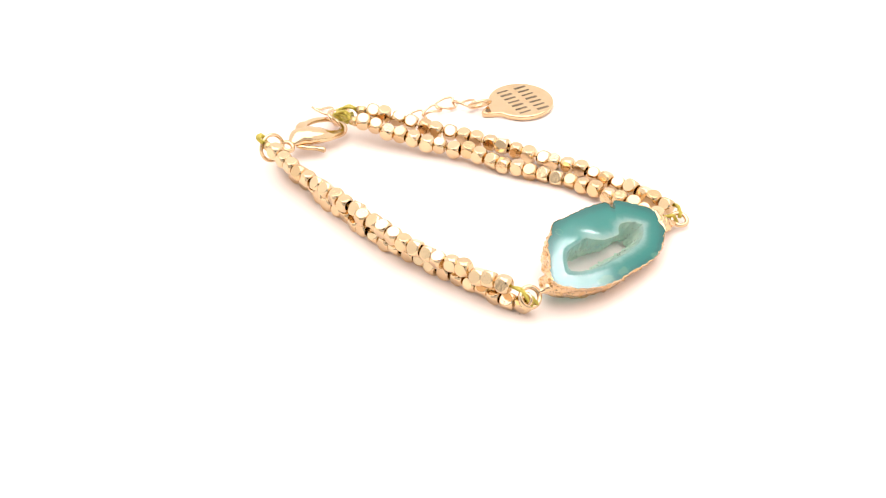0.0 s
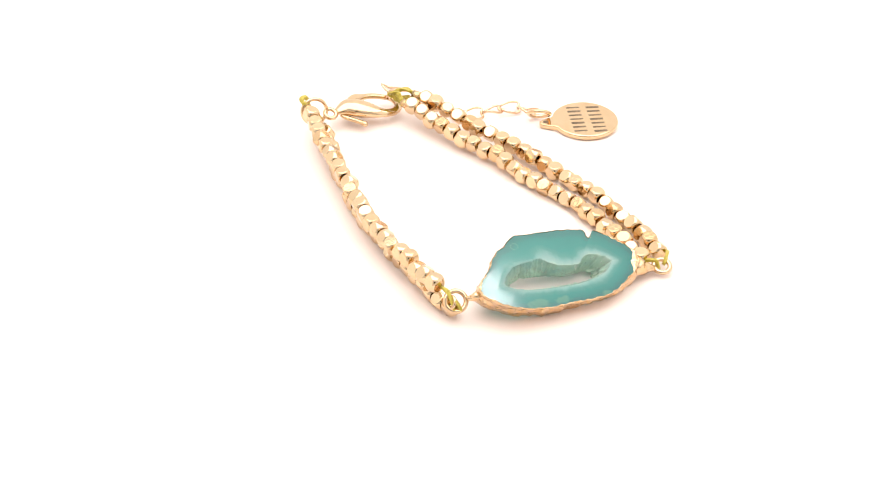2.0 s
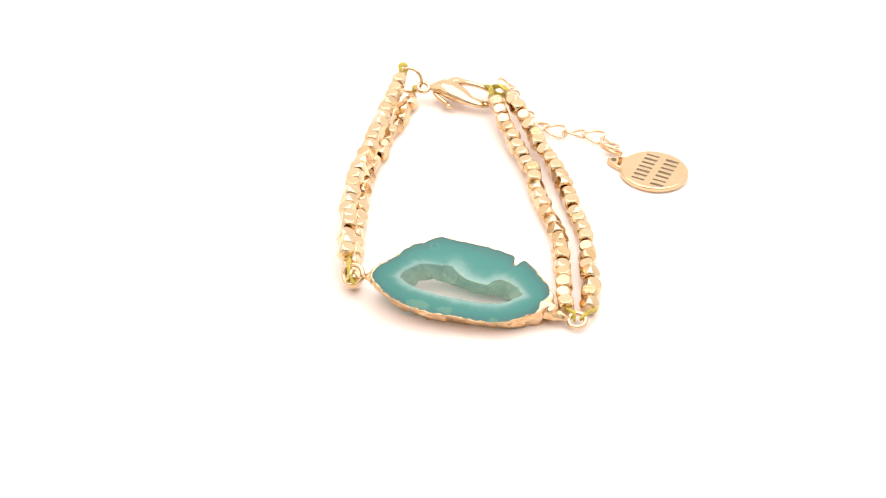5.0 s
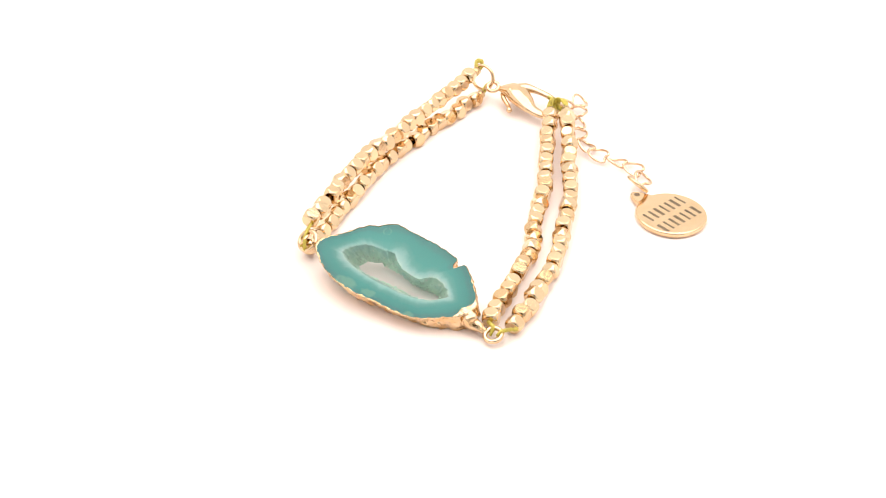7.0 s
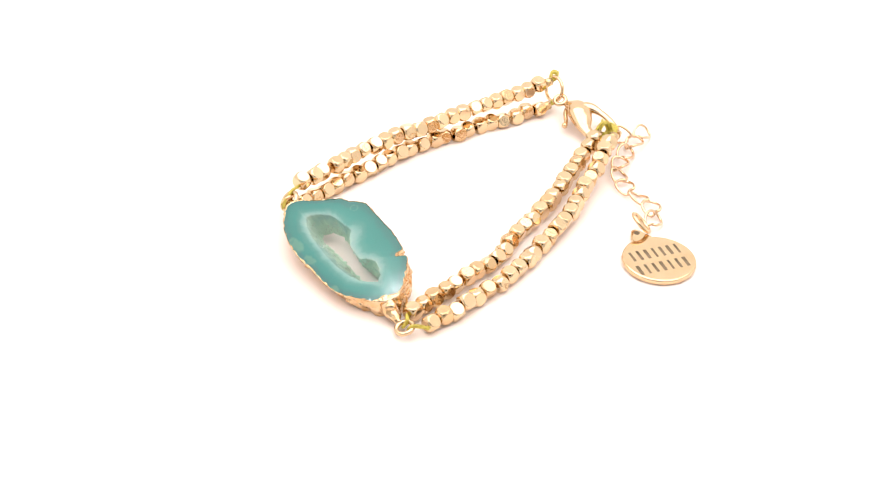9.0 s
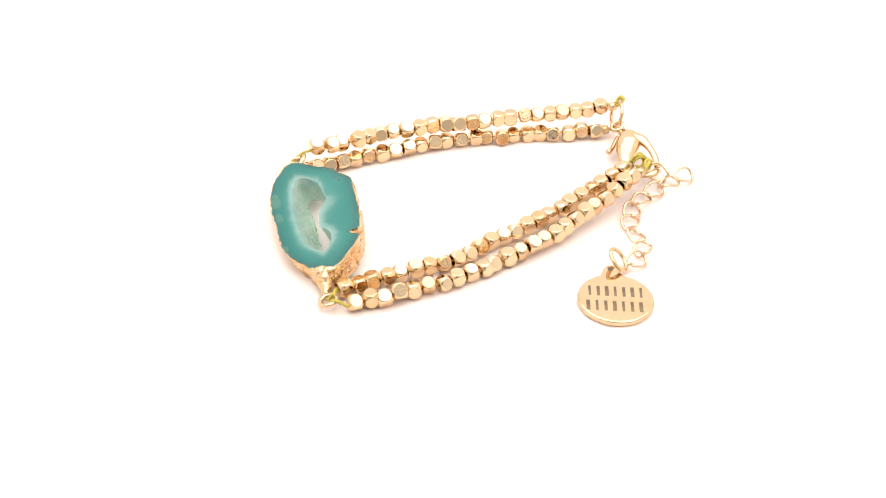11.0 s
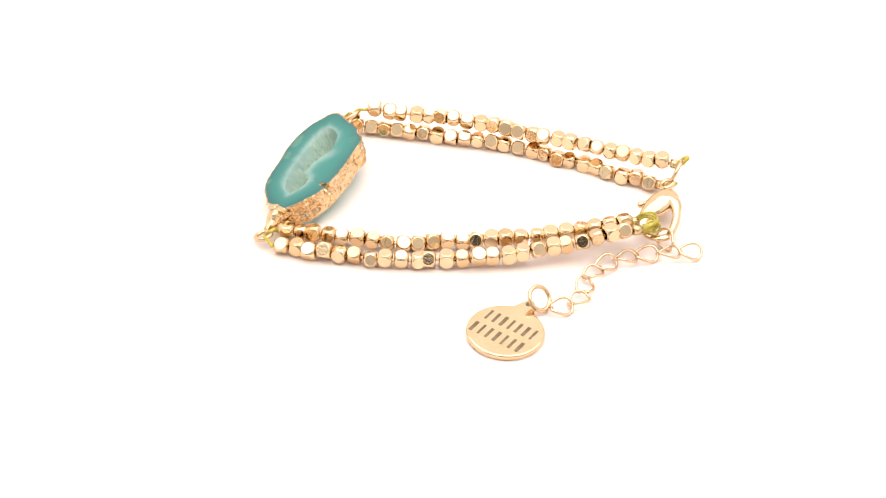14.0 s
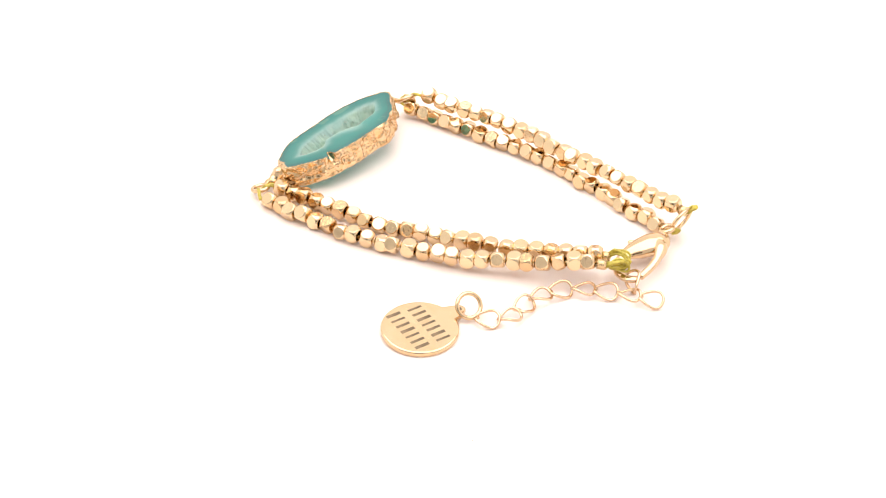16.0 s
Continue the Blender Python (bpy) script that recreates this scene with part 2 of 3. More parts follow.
HOLE = ([(-9.5, -0.5), (-8.5, 1.1), (-6.3, 2.2), (-4.3, 2.0), (-0.8, 1.9), (3.5, 1.4), (6.6, 2.0), (8.8, 1.2)],
        [(8.8, 1.2), (7.9, -0.4), (4.7, -0.8), (-0.4, -0.9), (-5.0, -1.3), (-8.2, -1.5), (-9.5, -0.5)])
AROUND = 400
THICK = 4.7


def sampled(halves, jitter, scale, seed):
    """A closed outline in even steps along each half, roughened."""
    out = []
    for half in halves:
        fine = spline(half, 1200)
        step = np.diff(fine, axis=0)
        run = np.concatenate([[0], np.cumsum(0.35 * np.linalg.norm(step, axis=1) + 0.65 * np.abs(step[:, 0]))])
        want = np.linspace(0, run[-1], AROUND // 2 + 1)[:-1]
        out.append(np.stack([np.interp(want, run, fine[:, k]) for k in range(2)], 1))
    out = np.vstack(out)
    step = np.roll(out, -2, 0) - np.roll(out, 2, 0)
    side = np.stack([step[:, 1], -step[:, 0]], 1) / np.linalg.norm(step, axis=1)[:, None]
    rough = np.array([noise.noise((x * scale, y * scale, seed)) + 0.55 * noise.noise((x * scale * 2.7, y * scale * 2.7, seed)) for x, y in out])
    return out + side * (jitter * rough)[:, None]


rim = sampled(OUTLINE, 0.24, 0.9, 3.0)
wall = sampled((OUTLINE[0][:10] + OUTLINE[0][13:], OUTLINE[1]), 0.4, 0.5, 8.0)
band = sampled(BAND, 0.25, 1.0, 11.0)
crater = sampled(LIP, 0.16, 1.6, 23.0)
hole = sampled(HOLE, 0.40, 1.25, 37.0)
HOLE_DEEP = -4.5


def floor_limit(u, v):
    """How deep the slice may go at u, v so that it rests on the plate."""
    z = 6.17 - 0.09463 * u + 0.29701 * v
    return -(z - 0.12) / 0.95017


def loops_to_mesh(bm, loops, attr=None):
    rows = []
    for pts, value in loops:
        row = []
        for u, v, n in pts:
            w = bm.verts.new((u * MM, v * MM, n * MM))
            if attr is not None:
                w[attr] = value
            row.append(w)
        rows.append(row)
    for r, s in zip(rows, rows[1:]):
        for k in range(len(r)):
            j = (k + 1) % len(r)
            bm.faces.new((r[k], r[j], s[j], s[k])).smooth = True
    return rows


def side_loop(f):
    """The outer wall at a share f of its depth, lumpy."""
    out = []
    for (u0, v0), (u1, v1) in zip(rim, wall):
        g = min(1.0, f * 1.6)
        u, v = u0 * (1 - g) + u1 * g, v0 * (1 - g) + v1 * g
        # the back of the slice is drawn in at its outer edge and reaches further at its inner edge
        uu, vv = u + 0.6 * f, v + (-0.5 * max(0.0, min(1.0, (u + 9.0) / 8.0)) if v > 0 else 1.6 * min(1.0, max(0.0, (15.0 - u) / 9.0))) * f
        deep = max(-THICK, floor_limit(uu, vv))
        swell = 0.55 * math.sin(math.pi * f) * noise.noise((u * 0.5, v * 0.5, f * 4)) + 0.40 * math.sin(math.pi * min(1, f * 1.1)) * noise.noise((u * 1.3, v * 1.3, f * 8 + 9))
        r = math.hypot(u, v)
        out.append((uu + u / r * swell, vv + v / r * swell, max(deep * f, floor_limit(uu, vv))))
    return out


def agate_mesh():
    rnd = random.Random(9)
    bm = bmesh.new()
    attr = bm.verts.layers.float.new("band")
    stain = bm.verts.layers.float.new("patch")
    loops = []
    back = side_loop(1.0)
    steps = 5
    under = [(a * 0.955, b * 0.955, c) for (a, b, c) in back]
    # underside, from the hole outwards
    for k in range(steps + 1):
        f = k / steps
        loops.append(([(h[0] * (1 - f) + b[0] * f, h[1] * (1 - f) + b[1] * f, (HOLE_DEEP - 0.4) * (1 - f) + b[2] * f) for h, b in zip(hole, under)], min(0.9, 0.1 + 2.2 * f)))
    for f in (0.75, 0.5, 0.25):
        loops.append(([(a * 0.95, b * 0.95, c) for a, b, c in side_loop(f)], 0.95))
    loops.append(([(u * 0.995, v * 0.995, -0.15) for u, v in rim], 1.0))
    # polished face, from the rim to the milky band and the crater's lip
    for k in range(17):
        f = k / 16
        loops.append(([(a[0] * (1 - f) + b[0] * f, a[1] * (1 - f) + b[1] * f, -0.02 * f) for a, b in zip(rim * 0.985, band)], 1.0 - 0.55 * f))
    for k in range(1, 7):
        f = k / 6
        loops.append(([(a[0] * (1 - f) + b[0] * f, a[1] * (1 - f) + b[1] * f, -0.02 - 0.12 * f * f) for a, b in zip(band, crater)], 0.45 - 0.2 * f))
    # sugary wall of the cavity down to the hole
    for k in range(1, 21):
        f = k / 20
        row = []
        for a, b in zip(crater, hole):
            g = f ** 0.75
            u, v = a[0] * (1 - g) + b[0] * g, a[1] * (1 - g) + b[1] * g
            low = HOLE_DEEP
            n = low * (1 - (1 - f) ** 1.7) - 0.14 * (1 - f)
            edge = math.sin(math.pi * f) ** 0.5
            out = Vector((a[0] - b[0], a[1] - b[1])).normalized()
            lump = edge * (0.42 * noise.noise((u * 0.8, v * 0.8, n * 0.9)) + 0.30 * noise.noise((u * 2.1, v * 2.1, n * 2.1)) + 0.10 * noise.noise((u * 4.5, v * 4.5, n * 4.5)))
            u, v, n = u + out.x * lump, v + out.y * lump, n + 0.4 * lump
            shake = 0.014 * min(1.0, 4 * f)
            u, v, n = u + rnd.uniform(-shake, shake), v + rnd.uniform(-shake, shake), n + rnd.uniform(-shake, shake)
            row.append((u, v, n))
        loops.append((row, 0.22 - 0.14 * f))
    loops_to_mesh(bm, loops, attr)
    # pale mineral stains near the outer edge
    for w in bm.verts:
        if w.co.z > -0.4 * MM:
            u, v = w.co.x / MM, w.co.y / MM
            for pu, pv, ru, rv in ((-1.8, -6.9, 1.9, 1.1), (-6.8, -7.0, 3.0, 1.2), (7.5, -6.9, 1.3, 0.8)):
                d = math.hypot((u - pu) / ru, (v - pv) / rv)
                w[stain] = max(w[stain], 1.15 - d + 0.35 * noise.noise((u * 1.2, v * 1.2, 2)))
            # faint round bubble
            d = abs(math.hypot(u + 7.1, v - 6.5) - 0.75) / 0.16
            w[stain] = max(w[stain], 0.42 * (1.6 - d))
    first = list(bm.verts)[:AROUND]
    last = list(bm.verts)[-AROUND:]
    for k in range(AROUND):
        j = (k + 1) % AROUND
        bm.faces.new((last[k], last[j], first[j], first[k])).smooth = True
    for f in bm.faces:
        if all(w.co.z < -1.0 * MM and w[attr] > 0.85 for w in f.verts):
            f.material_index = 1
    # the polished face is flat: no softened normals across its edge
    bm.normal_update()
    for f in bm.faces:
        if abs(f.normal.z) > 0.97 and f.verts[0].co.z > -0.3 * MM:
            f.smooth = False
    me = mesh_of("agate_slice", bm, AGATE)
    me.materials.append(AGATE_BACK)
    return me


agate = part("agate_slice", agate_mesh(), AGATE, bracelet, "teal dyed agate slice with pale druzy hollow", SLICE)


def gold_rim_mesh():
    """Plated skin on the wall of the slice, with a torn lip that laps onto the face."""
    bm = bmesh.new()
    lip = []
    for u, v in rim:
        r = math.hypot(u, v)
        lap = 0.16 + 0.30 * noise.noise((u * 0.8, v * 0.8, 31)) + 0.12 * noise.noise((u * 2.2, v * 2.2, 5))
        bare = v > 1.5 + 0.12 * abs(u) and u < 12
        lap = max(0.02 if bare else 0.05, lap * 0.12 if bare else lap)
        if u > 12.0 and v < 2.6:
            lap += 1.5 * max(0.0, 1 - abs(v + 0.4) / 2.8) * min(1.0, (u - 12.0) / 3.0)
        if u < -15.0:
            lap += 0.2
        lip.append((u - u / r * lap, v - v / r * lap, 0.04 + 0.06 * noise.noise((u * 2, v * 2, 1))))
    humps = []
    for share in (0.35, 0.7):
        humps.append(([(a * (1 - share) + u * share, b * (1 - share) + v * share, 0.05 + math.hypot(a - u, b - v) * (0.12 + 0.30 * noise.noise((u * 2.3, v * 2.3, share * 7)))) for (a, b, _), (u, v) in zip(lip, rim)], 0))
    loops = [(lip, 0), *humps, ([(u * 0.992, v * 0.992, 0.08 + 0.05 * noise.noise((u, v, 3))) for u, v in rim], 0),
             ([(u * 1.004, v * 1.004, 0.02) for u, v in rim], 0)]
    count = 18
    for k in range(1, count + 1):
        f = k / count
        row = []
        for (a, b, c), (u, v) in zip(side_loop(f), rim):
            r = math.hypot(u, v)
            p = Vector((a, b, c))
            rough = 0.24 * noise.noise(p * 0.75) + 0.14 * noise.noise(p * 1.9) + 0.06 * noise.noise(p * 4.2) + 0.06
            rough -= 0.5 * max(0.0, noise.noise(p * 0.8 + Vector((40, 0, 0))) - 0.42)
            row.append((a + u / r * rough, b + v / r * rough, max(c, floor_limit(a, b))))
        loops.append((row, 0))
    loops.append(([(a * 0.94, b * 0.94, max(c - 0.03, floor_limit(a, b))) for a, b, c in side_loop(1.0)], 0))
    loops_to_mesh(bm, loops)
    return mesh_of("gold_rim", bm, PLATED)


part("gold_rim", gold_rim_mesh(), PLATED, agate, "crumpled gold-plated edge")

# sparkling crystal points in the hollow
rnd = random.Random(5)


def crystal_mesh():
    bm = bmesh.new()
    bmesh.ops.create_cone(bm, cap_ends=True, segments=6, radius1=0.17 * MM, radius2=0.03 * MM, depth=0.42 * MM)
    return mesh_of("crystal", bm, CRYSTAL)


crystal = crystal_mesh()
for k in range(150):
    i = rnd.randrange(AROUND)
    f = rnd.uniform(0.12, 0.85)
    g = f ** 0.75
    u, v = crater[i] * (1 - g) + hole[i] * g
    low = HOLE_DEEP
    n = low * (1 - (1 - f) ** 1.7)
    part("crystal", crystal, CRYSTAL, agate, "", pose(u * MM, v * MM, n * MM, rnd.uniform(-40, 40), rnd.uniform(-40, 40), rnd.uniform(0, 60)))

# plated loops at both ends of the slice
loop_bm = wire_ring((43.0, -4.3, 1.6), 1.6, 0.48, (0.15, -0.25, 1.0))
neck_bm = tube(bmesh.new(), spline([(38.4, -8.4, 2.8), (40.0, -7.2, 2.2), (41.2, -6.2, 1.8), (42.0, -5.4, 1.5)], 16), np.interp(np.linspace(0, 1, 16), [0, 0.3, 0.6, 1], [1.9, 1.6, 1.0, 0.55]).tolist(), sides=20)
for w in neck_bm.verts:
    w.co += Vector(noise.noise_vector(w.co / MM * 0.9)) * 0.42 * MM + Vector(noise.noise_vector(w.co / MM * 2.6)) * 0.15 * MM
    w.co.z = max(w.co.z, 0.0001)
part("plated_neck", neck_bm, PLATED, agate, "lumpy gold-plated tip", SLICE.inverted())
part("end_loop", loop_bm, GOLD, bracelet, "thick gold wire loop beside the slice")
loop_bm = wire_ring((12.2, -34.7, 4.3), 1.95, 0.48, (0.35, -0.6, 0.72))
tube(loop_bm, spline([(15.7, -32.7, 5.0), (14.9, -33.1, 4.9), (13.8, -33.6, 4.6)], 6), [0.85, 0.8, 0.7, 0.6, 0.5, 0.45])
part("end_loop", loop_bm, GOLD, bracelet, "thick gold wire loop beside the slice")
tip_bm = tube(bmesh.new(), spline([(16.3, -32.0, 5.4), (15.4, -32.8, 5.1), (14.5, -33.3, 4.9)], 10), np.interp(np.linspace(0, 1, 10), [0, 0.5, 1], [1.0, 0.95, 0.5]).tolist(), sides=14)
for w in tip_bm.verts:
    w.co += Vector(noise.noise_vector(w.co / MM * 1.1)) * 0.2 * MM
part("plated_neck", tip_bm, PLATED, agate, "lumpy gold-plated tip", SLICE.inverted())
part("jump_ring", wire_ring((11.4, -35.3, 4.1), 1.15, 0.36, (-0.4, -0.6, 0.5)), GOLD, bracelet)

# bead strands: a cord with faceted cube beads along a hanging or lying line
STRANDS = [
    ([(8.4, -34.0, 6.0), (-0.2, -28.6, 5.25), (-8.9, -22.9, 5.3), (-17.3, -15.8, 5.0), (-25.2, -7.6, 5.3), (-33.5, 0.8, 5.4), (-41.75, 9.64, 5.9)], 23),
    ([(12.4, -34.6, 2.4), (7.6, -32.3, 1.7), (0.3, -27.3, 1.52), (-9.2, -20.6, 1.5), (-20.0, -11.7, 1.5), (-29.6, -1.1, 1.52), (-38.44, 10.1, 1.6)], 23),
    ([(39.8, -4.5, 1.8), (29.53, 1.97, 2.0), (20.56, 7.83, 1.7), (9.88, 11.74, 1.75), (-1.14, 16.39, 2.35), (-12.86, 19.83, 3.15), (-24.8, 23.21, 4.85)], 24),
    ([(42.0, -0.5, 1.8), (31.4, 7.2, 1.6), (21.63, 13.4, 1.65), (10.94, 17.67, 2.05), (0.08, 21.4, 2.45), (-11.36, 24.02, 3.85), (-23.19, 26.71, 5.6)], 24)]


def bead_mesh(seed):
    """A cube cut back to a ball at its edges and corners: six flat round faces, polished curves between them."""
    r = random.Random(seed)
    bm = bmesh.new()
    half, ball = 1.5, 1.5 * r.uniform(1.25, 1.31)
    flat = math.sqrt(ball * ball - half * half)
    for axis in range(3):
        for sign in (-1, 1):
            rings = []
            for share in (0.0, 1.0, 2.0):
                ring = []
                for k in range(16):
                    w = math.pi / 8 * k
                    square = half / max(abs(math.cos(w)), abs(math.sin(w)))
                    reach = flat + (square - flat) * share
                    p = [reach * math.cos(w), reach * math.sin(w), half]
                    if share > 0:
                        reach = flat + (square - flat) * share / 2
                        p[0], p[1] = reach * math.cos(w), reach * math.sin(w)
                        size = math.sqrt(p[0] ** 2 + p[1] ** 2 + half * half)
                        p = [c * ball / size for c in p]
                    co = Vector((p[0], p[1], p[2] * sign))
                    co = Vector((co.z, co.x, co.y)) if axis == 0 else Vector((co.y, co.z, co.x)) if axis == 1 else co
                    ring.append(bm.verts.new(co * MM))
                rings.append(ring)
            bm.faces.new(rings[0]).smooth = False
            for a, b in zip(rings, rings[1:]):
                for k in range(16):
                    j = (k + 1) % 16
                    bm.faces.new((a[k], a[j], b[j], b[k])).smooth = True
    bmesh.ops.remove_doubles(bm, verts=bm.verts[:], dist=0.02 * MM)
    return mesh_of("bead", bm, BEAD_GOLD)


BEADS = [bead_mesh(s) for s in range(4)]
rnd = random.Random(12)
for line, count in STRANDS:
    cord_bm = tube(bmesh.new(), spline(line, 40), 0.32, sides=6)
    strand = part("bead_strand", cord_bm, DULL_GOLD, bracelet, "strand of small faceted gold cube beads")
    centres = spline(line, count * 2 + 1)
    for k in range(count):
        c = centres[2 * k + 1]
        d = Vector(centres[2 * k + 2] - centres[2 * k]).normalized()
        turn = d.to_track_quat("X", "Z").to_matrix().to_4x4()
        roll = rnd.gauss(0, 16) + rnd.choice((0, 0, 45))
        wob = (rnd.gauss(0, 0.2), rnd.gauss(0, 0.2), max(-0.1, rnd.gauss(0.05, 0.22)))
        size = rnd.uniform(0.95, 1.04)
        m = Matrix.Translation((Vector(c) + Vector(wob)) * MM) @ turn @ pose(0, 0, 0, roll, rnd.gauss(0, 5), rnd.gauss(0, 6))
        b = part("bead", BEADS[rnd.randrange(4)], BEAD_GOLD, strand, "", m @ Matrix.Diagonal((0.97 * size, size, size, 1)))

# crimp tubes and knotted threads at the strand ends
def crimp(a, b):
    part("crimp", tube(bmesh.new(), [a, tuple((np.array(a) + b) / 2), b], 1.0, sides=12), DULL_GOLD, bracelet, "dull gold crimp tube")


crimp((-41.9, 9.8, 5.85), (-43.0, 10.9, 6.0))
crimp((-38.7, 10.2, 1.7), (-39.6, 11.3, 1.9))
crimp((-24.6, 23.2, 4.5), (-26.2, 23.7, 4.7))
crimp((-23.2, 26.7, 5.3), (-25.0, 27.0, 5.2))


def threads(points, strands, spread, seed):
    """A small hank of thread, wound loosely."""
    r = random.Random(seed)
    bm = bmesh.new()
    for _ in range(strands):
        pts = [tuple(np.array(p) + [r.gauss(0, spread) for _ in range(3)]) for p in points]
        tube(bm, spline(pts, 16), 0.27, sides=6)
    part("thread", bm, THREAD, bracelet, "olive yellow knotted thread")


threads([(-42.9, 10.8, 6.0), (-44.3, 10.9, 7.2), (-44.3, 12.0, 7.9), (-43.3, 11.8, 6.9), (-42.8, 11.0, 6.1)], 5, 0.22, 1)
threads([(-39.6, 11.2, 1.9), (-40.6, 12.2, 2.3), (-41.2, 12.6, 3.0), (-40.2, 12.9, 2.4)], 5, 0.25, 2)
threads([(-25.8, 23.4, 4.7), (-27.4, 24.4, 6.0), (-29.4, 25.2, 5.6), (-28.8, 25.6, 3.8), (-26.6, 24.6, 3.9)], 7, 0.30, 3)
threads([(-24.8, 27.0, 5.2), (-27.0, 27.2, 6.0), (-29.4, 26.2, 5.2), (-28.6, 26.2, 3.6), (-26.0, 26.6, 4.2)], 7, 0.30, 4)
threads([(39.8, -4.5, 1.9), (40.8, -4.4, 2.4), (41.7, -4.2, 2.2), (42.3, -4.6, 1.2)], 4, 0.16, 5)
threads([(42.6, 0.2, 1.9), (43.1, -1.2, 2.4), (43.2, -2.5, 2.3), (43.2, -3.6, 1.5)], 4, 0.16, 6)
threads([(8.9, -33.7, 5.8), (10.4, -34.5, 5.7), (11.6, -35.2, 4.5), (12.4, -36.0, 3.3)], 4, 0.14, 7)
threads([(12.4, -34.7, 2.6), (13.4, -35.3, 3.2), (13.2, -35.6, 4.2), (12.4, -35.4, 4.6)], 4, 0.14, 8)

# ring that the clasp hooks on, upright
part("jump_ring", wire_ring((-41.9, 11.9, 4.7), 2.75, 0.42, (0.60, -0.62, 0.26), count=36), GOLD, bracelet, "large polished gold jump ring")

# lobster clasp
clasp_bm = bmesh.new()
path = spline([(-38.3, 15.0, 3.7), (-36.3, 17.9, 3.8), (-33.2, 19.2, 3.4), (-30.2, 20.4, 2.8), (-28.2, 22.6, 2.2), (-28.0, 25.2, 1.9), (-29.4, 27.2, 2.0), (-31.4, 27.7, 2.2)], 48)
radii = np.interp(np.linspace(0, 1, 48), [0, 0.05, 0.14, 0.25, 0.38, 0.52, 0.7, 1.0], [0.7, 1.4, 2.5, 2.75, 2.3, 1.35, 0.95, 0.8]).tolist()
tube(clasp_bm, path, radii, sides=24, flat=0.66)
clasp = part("lobster_clasp", clasp_bm, GOLD, bracelet, "polished gold lobster clasp")
part("eye", wire_ring((-38.9, 13.7, 3.9), 1.25, 0.48, (0.35, -0.17, 0.93)), GOLD, clasp)
# the gate: a bar from the shoulder of the head to the tip of the hook
gate = tube(bmesh.new(), spline([(-36.2, 18.6, 4.2), (-36.6, 20.6, 4.3), (-35.6, 23.2, 3.8), (-34.0, 25.4, 3.2), (-31.8, 27.3, 2.4)], 28),
            np.interp(np.linspace(0, 1, 28), [0, 0.25, 0.45, 1], [1.5, 1.3, 0.85, 0.72]).tolist(), sides=14, flat=0.8)
part("gate", gate, GOLD, clasp)
# thumb lever along the outer edge, with a round knob at its end
lever = tube(bmesh.new(), spline([(-37.2, 15.3, 3.0), (-35.0, 15.5, 2.6), (-32.8, 15.9, 2.2), (-30.9, 15.7, 2.0)], 18),
             np.interp(np.linspace(0, 1, 18), [0, 0.2, 0.75, 0.84, 0.93, 1], [0.3, 0.55, 0.48, 0.6, 0.72, 0.3]).tolist(), sides=12)
part("lever", lever, GOLD, clasp, "small lever with a round knob")

# extender chain, ring and tag
CHAIN = spline([(-35.2, 33.4, 1.3), (-31.0, 31.9, 1.5), (-26.8, 30.6, 1.3), (-22.8, 29.4, 1.2), (-18.5, 29.2, 1.2), (-14.0, 30.2, 1.2), (-10.0, 33.0, 1.3), (-6.9, 36.6, 1.2), (-3.2, 38.2, 1.2), (0.6, 37.4, 1.3)], 19)
LINKS = [((-30.4, 28.4, 2.0), (-0.1, 1.0, -0.45), 65)]
LINKS += [(tuple(CHAIN[2 * k + 1]), tuple(CHAIN[2 * k + 2] - CHAIN[2 * k]), (-16, 10)[k % 2]) for k in range(9)]
for centre, along, tilt in LINKS:
    a = Vector(along).normalized()
    n = Matrix.Rotation(radians(tilt), 3, a) @ (Vector((0, 0, 1)) - a * a.z).normalized()
    b = n.cross(a)
    # curb link: a thin wire oval, broad and round at one end, pinched inwards at the other, with a twist
    pts = []
    for k in range(36):
        w = 2 * math.pi * k / 36
        x = 2.5 * math.cos(w) - 0.95 * max(0.0, math.cos(w)) ** 10
        y = 1.75 * math.sin(w) * (1 - 0.22 * math.cos(w))
        q = Vector(centre) + a * x + b * y + n * 0.5 * math.sin(2 * w)
        q.z = max(q.z, 0.27)
        pts.append(q)
    part("chain_link", tube(bmesh.new(), pts, 0.29, closed=True, sides=8), ROSE_GOLD, bracelet)
part("jump_ring", wire_ring((1.7, 35.7, 2.5), 2.35, 0.44, (-0.28, 0.66, 0.68), count=36), GOLD, bracelet, "thin gold ring that holds the tag")

TAG_AT = Vector((11.0, 40.2, 0.0))
TAB = Vector((3.75, 35.15, 0.0))


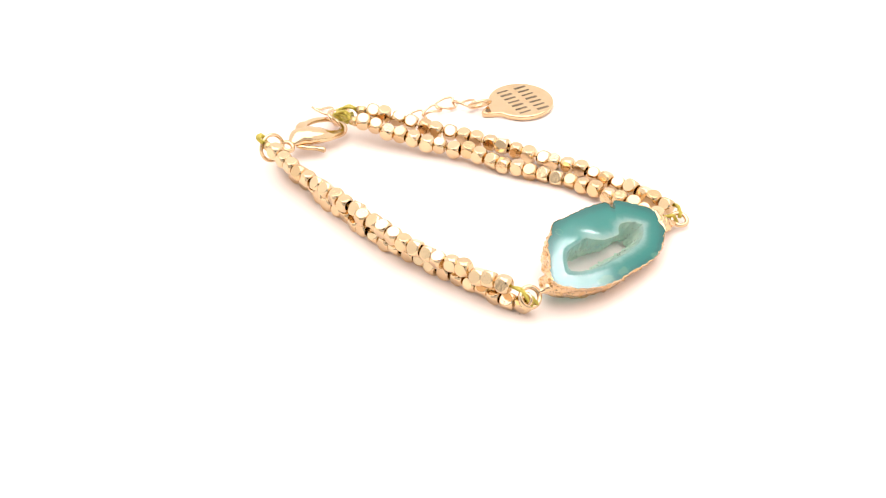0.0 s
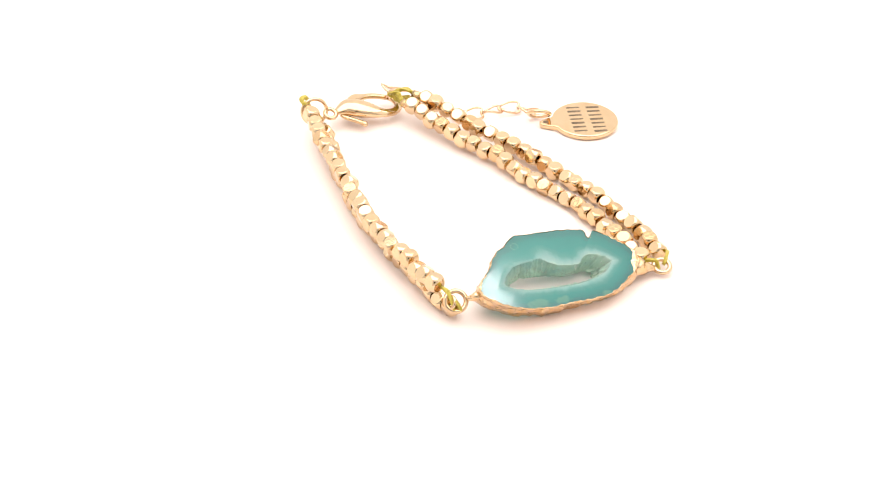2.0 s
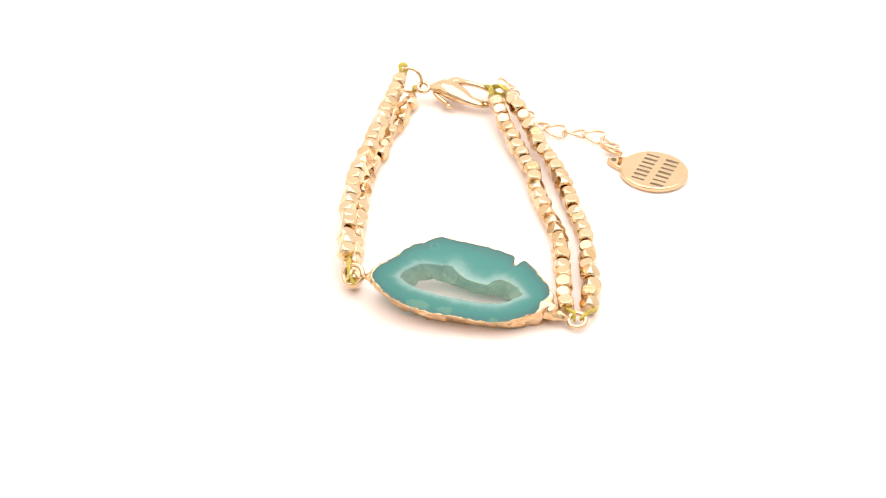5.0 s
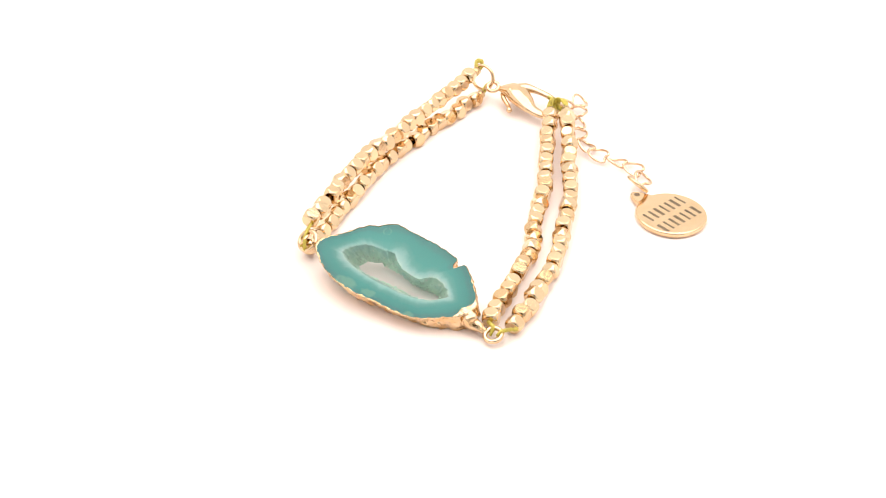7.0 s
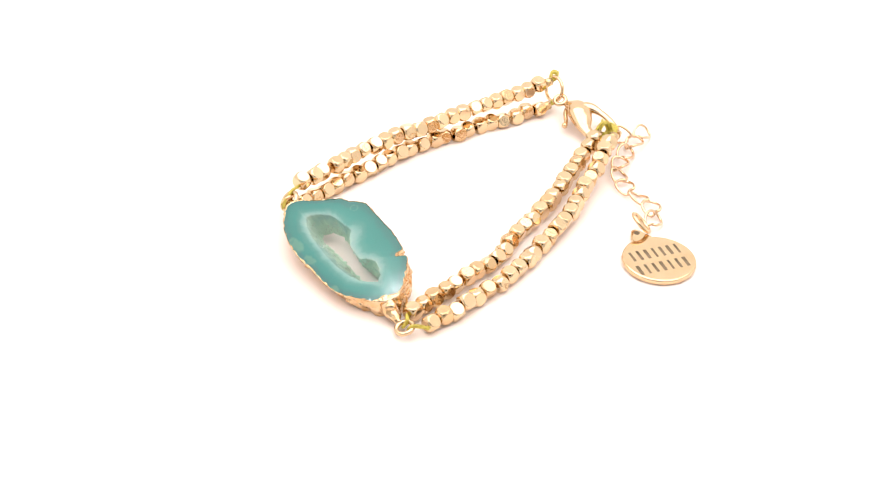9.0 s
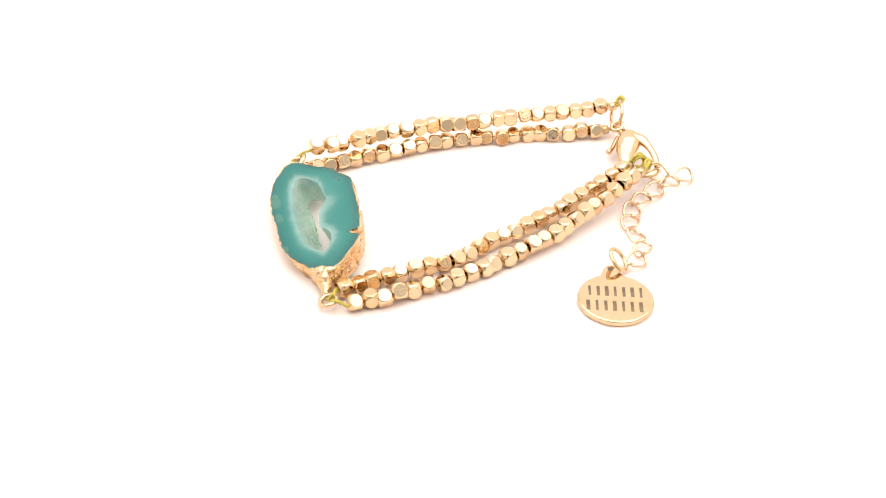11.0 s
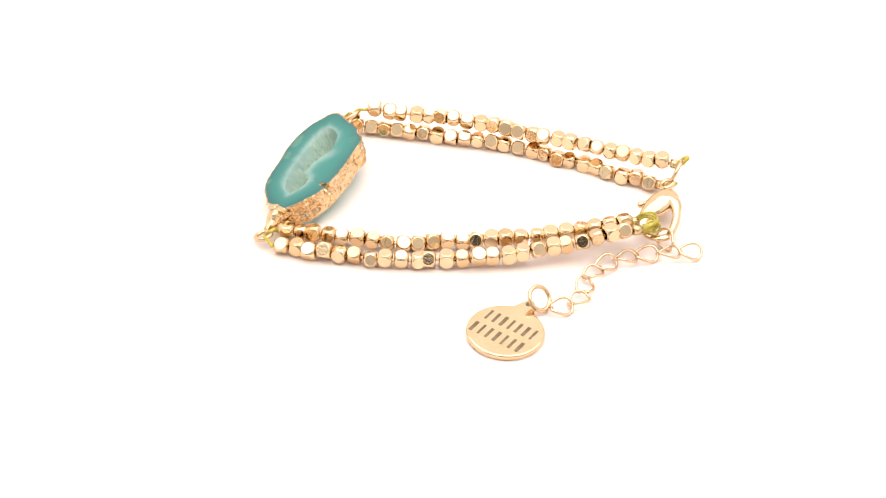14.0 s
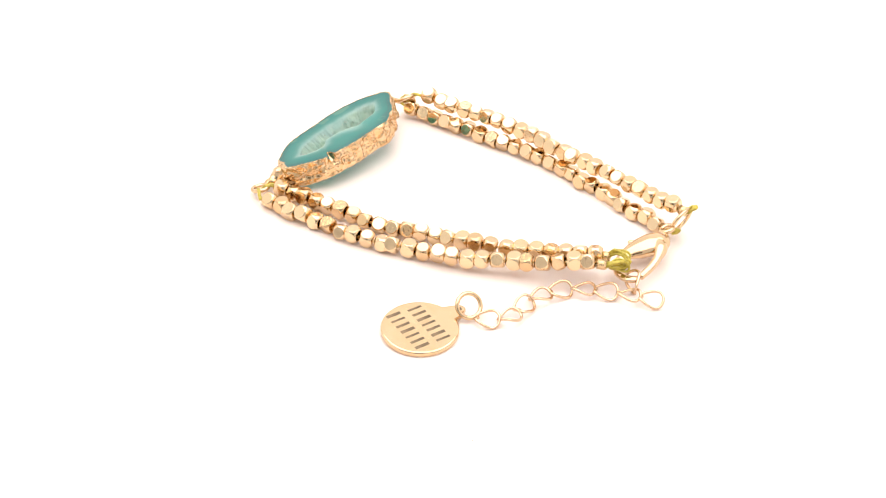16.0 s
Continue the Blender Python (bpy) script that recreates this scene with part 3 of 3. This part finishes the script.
def tag_mesh():
    """A thick disc with a domed edge and a small lug, not drilled through."""
    bm = bmesh.new()
    R, lug, out = 7.35, 1.75, (TAB - TAG_AT).length
    # outline: disc joined to the lug
    outline = []
    for k in range(120):
        w = 2 * math.pi * k / 120
        r = R
        # how far the lug reaches in this direction
        s = out * math.sin(w)
        if math.cos(w) > 0 and abs(s) < lug:
            r = max(r, out * math.cos(w) + math.sqrt(lug * lug - s * s))
        outline.append((w, r))
    rr = [r for _, r in outline]
    rr = [sum(rr[(k + j) % 120] for j in (-2, -1, 0, 1, 2)) / 5 for k in range(120)]
    levels = [(0.55, 0.03), (0.12, 0.12), (0.0, 0.35), (0.0, 0.92), (0.06, 1.08), (0.2, 1.2), (0.42, 1.25)]
    rows = []
    for inset, z in levels:
        rows.append([bm.verts.new(((r - inset) * math.cos(w) * MM, (r - inset) * math.sin(w) * MM, z * MM)) for (w, _), r in zip(outline, rr)])
    for a, b in zip(rows, rows[1:]):
        for k in range(120):
            j = (k + 1) % 120
            bm.faces.new((a[k], a[j], b[j], b[k])).smooth = True
    bm.faces.new(rows[0])
    bm.faces.new(rows[-1])
    return mesh_of("tag", bm, GOLD)


aim = math.degrees(math.atan2((TAB - TAG_AT).y, (TAB - TAG_AT).x))
tag = part("tag", tag_mesh(), GOLD, bracelet, "flat round gold tag with two lines of dark engraved marks", pose(TAG_AT.x * MM, TAG_AT.y * MM, 0, 1.2, 0, aim))
# No hole is cut: a dark disc gives the shade of one.
part("lug_hole", tube(bmesh.new(), [(9.0, 0, 1.10), (9.0, 0, 1.275)], 0.62, sides=24), MARKS_AND_SHADE, tag, "dark disc painted as the shade of a hole")


def mark_mesh(width, height):
    bm = bmesh.new()
    box(bm, (-width / 2 * MM, -height / 2 * MM, -0.05 * MM), (width / 2 * MM, height / 2 * MM, 0.02 * MM))
    return mesh_of("engraved_bar", bm, MARKS_AND_SHADE)


# two rows of seven bars, each row along a line of the plate
inverse = tag.matrix_basis.inverted()
MARK = [mark_mesh(0.50, 2.9), mark_mesh(0.72, 2.9), mark_mesh(0.60, 2.9)]
for row, (first, last) in enumerate((((11.9, 35.0), (6.8, 43.4)), ((15.9, 36.9), (10.7, 45.5)))):
    run = (Vector(last) - Vector(first)).normalized()
    spin = math.degrees(math.atan2(run.y, run.x)) - aim
    for k in range(7):
        c = Vector(first).lerp(Vector(last), k / 6)
        local = inverse @ Vector((c.x * MM, c.y * MM, 1.56 * MM))
        part("engraved_bar", MARK[(k * 2 + row) % 3], MARKS_AND_SHADE, tag, "", pose(local.x, local.y, 1.255 * MM, 0, 0, spin))


# ---- turning: both on the plate's axis, 11 degrees a second, clockwise from above ----
def motions():
    rows = [(float(s), pose(0, 0, 0, 0, 0, -11.0 * s)) for s in range(17)]
    walk(turntable, rows)
    walk(bracelet, rows)


motions()
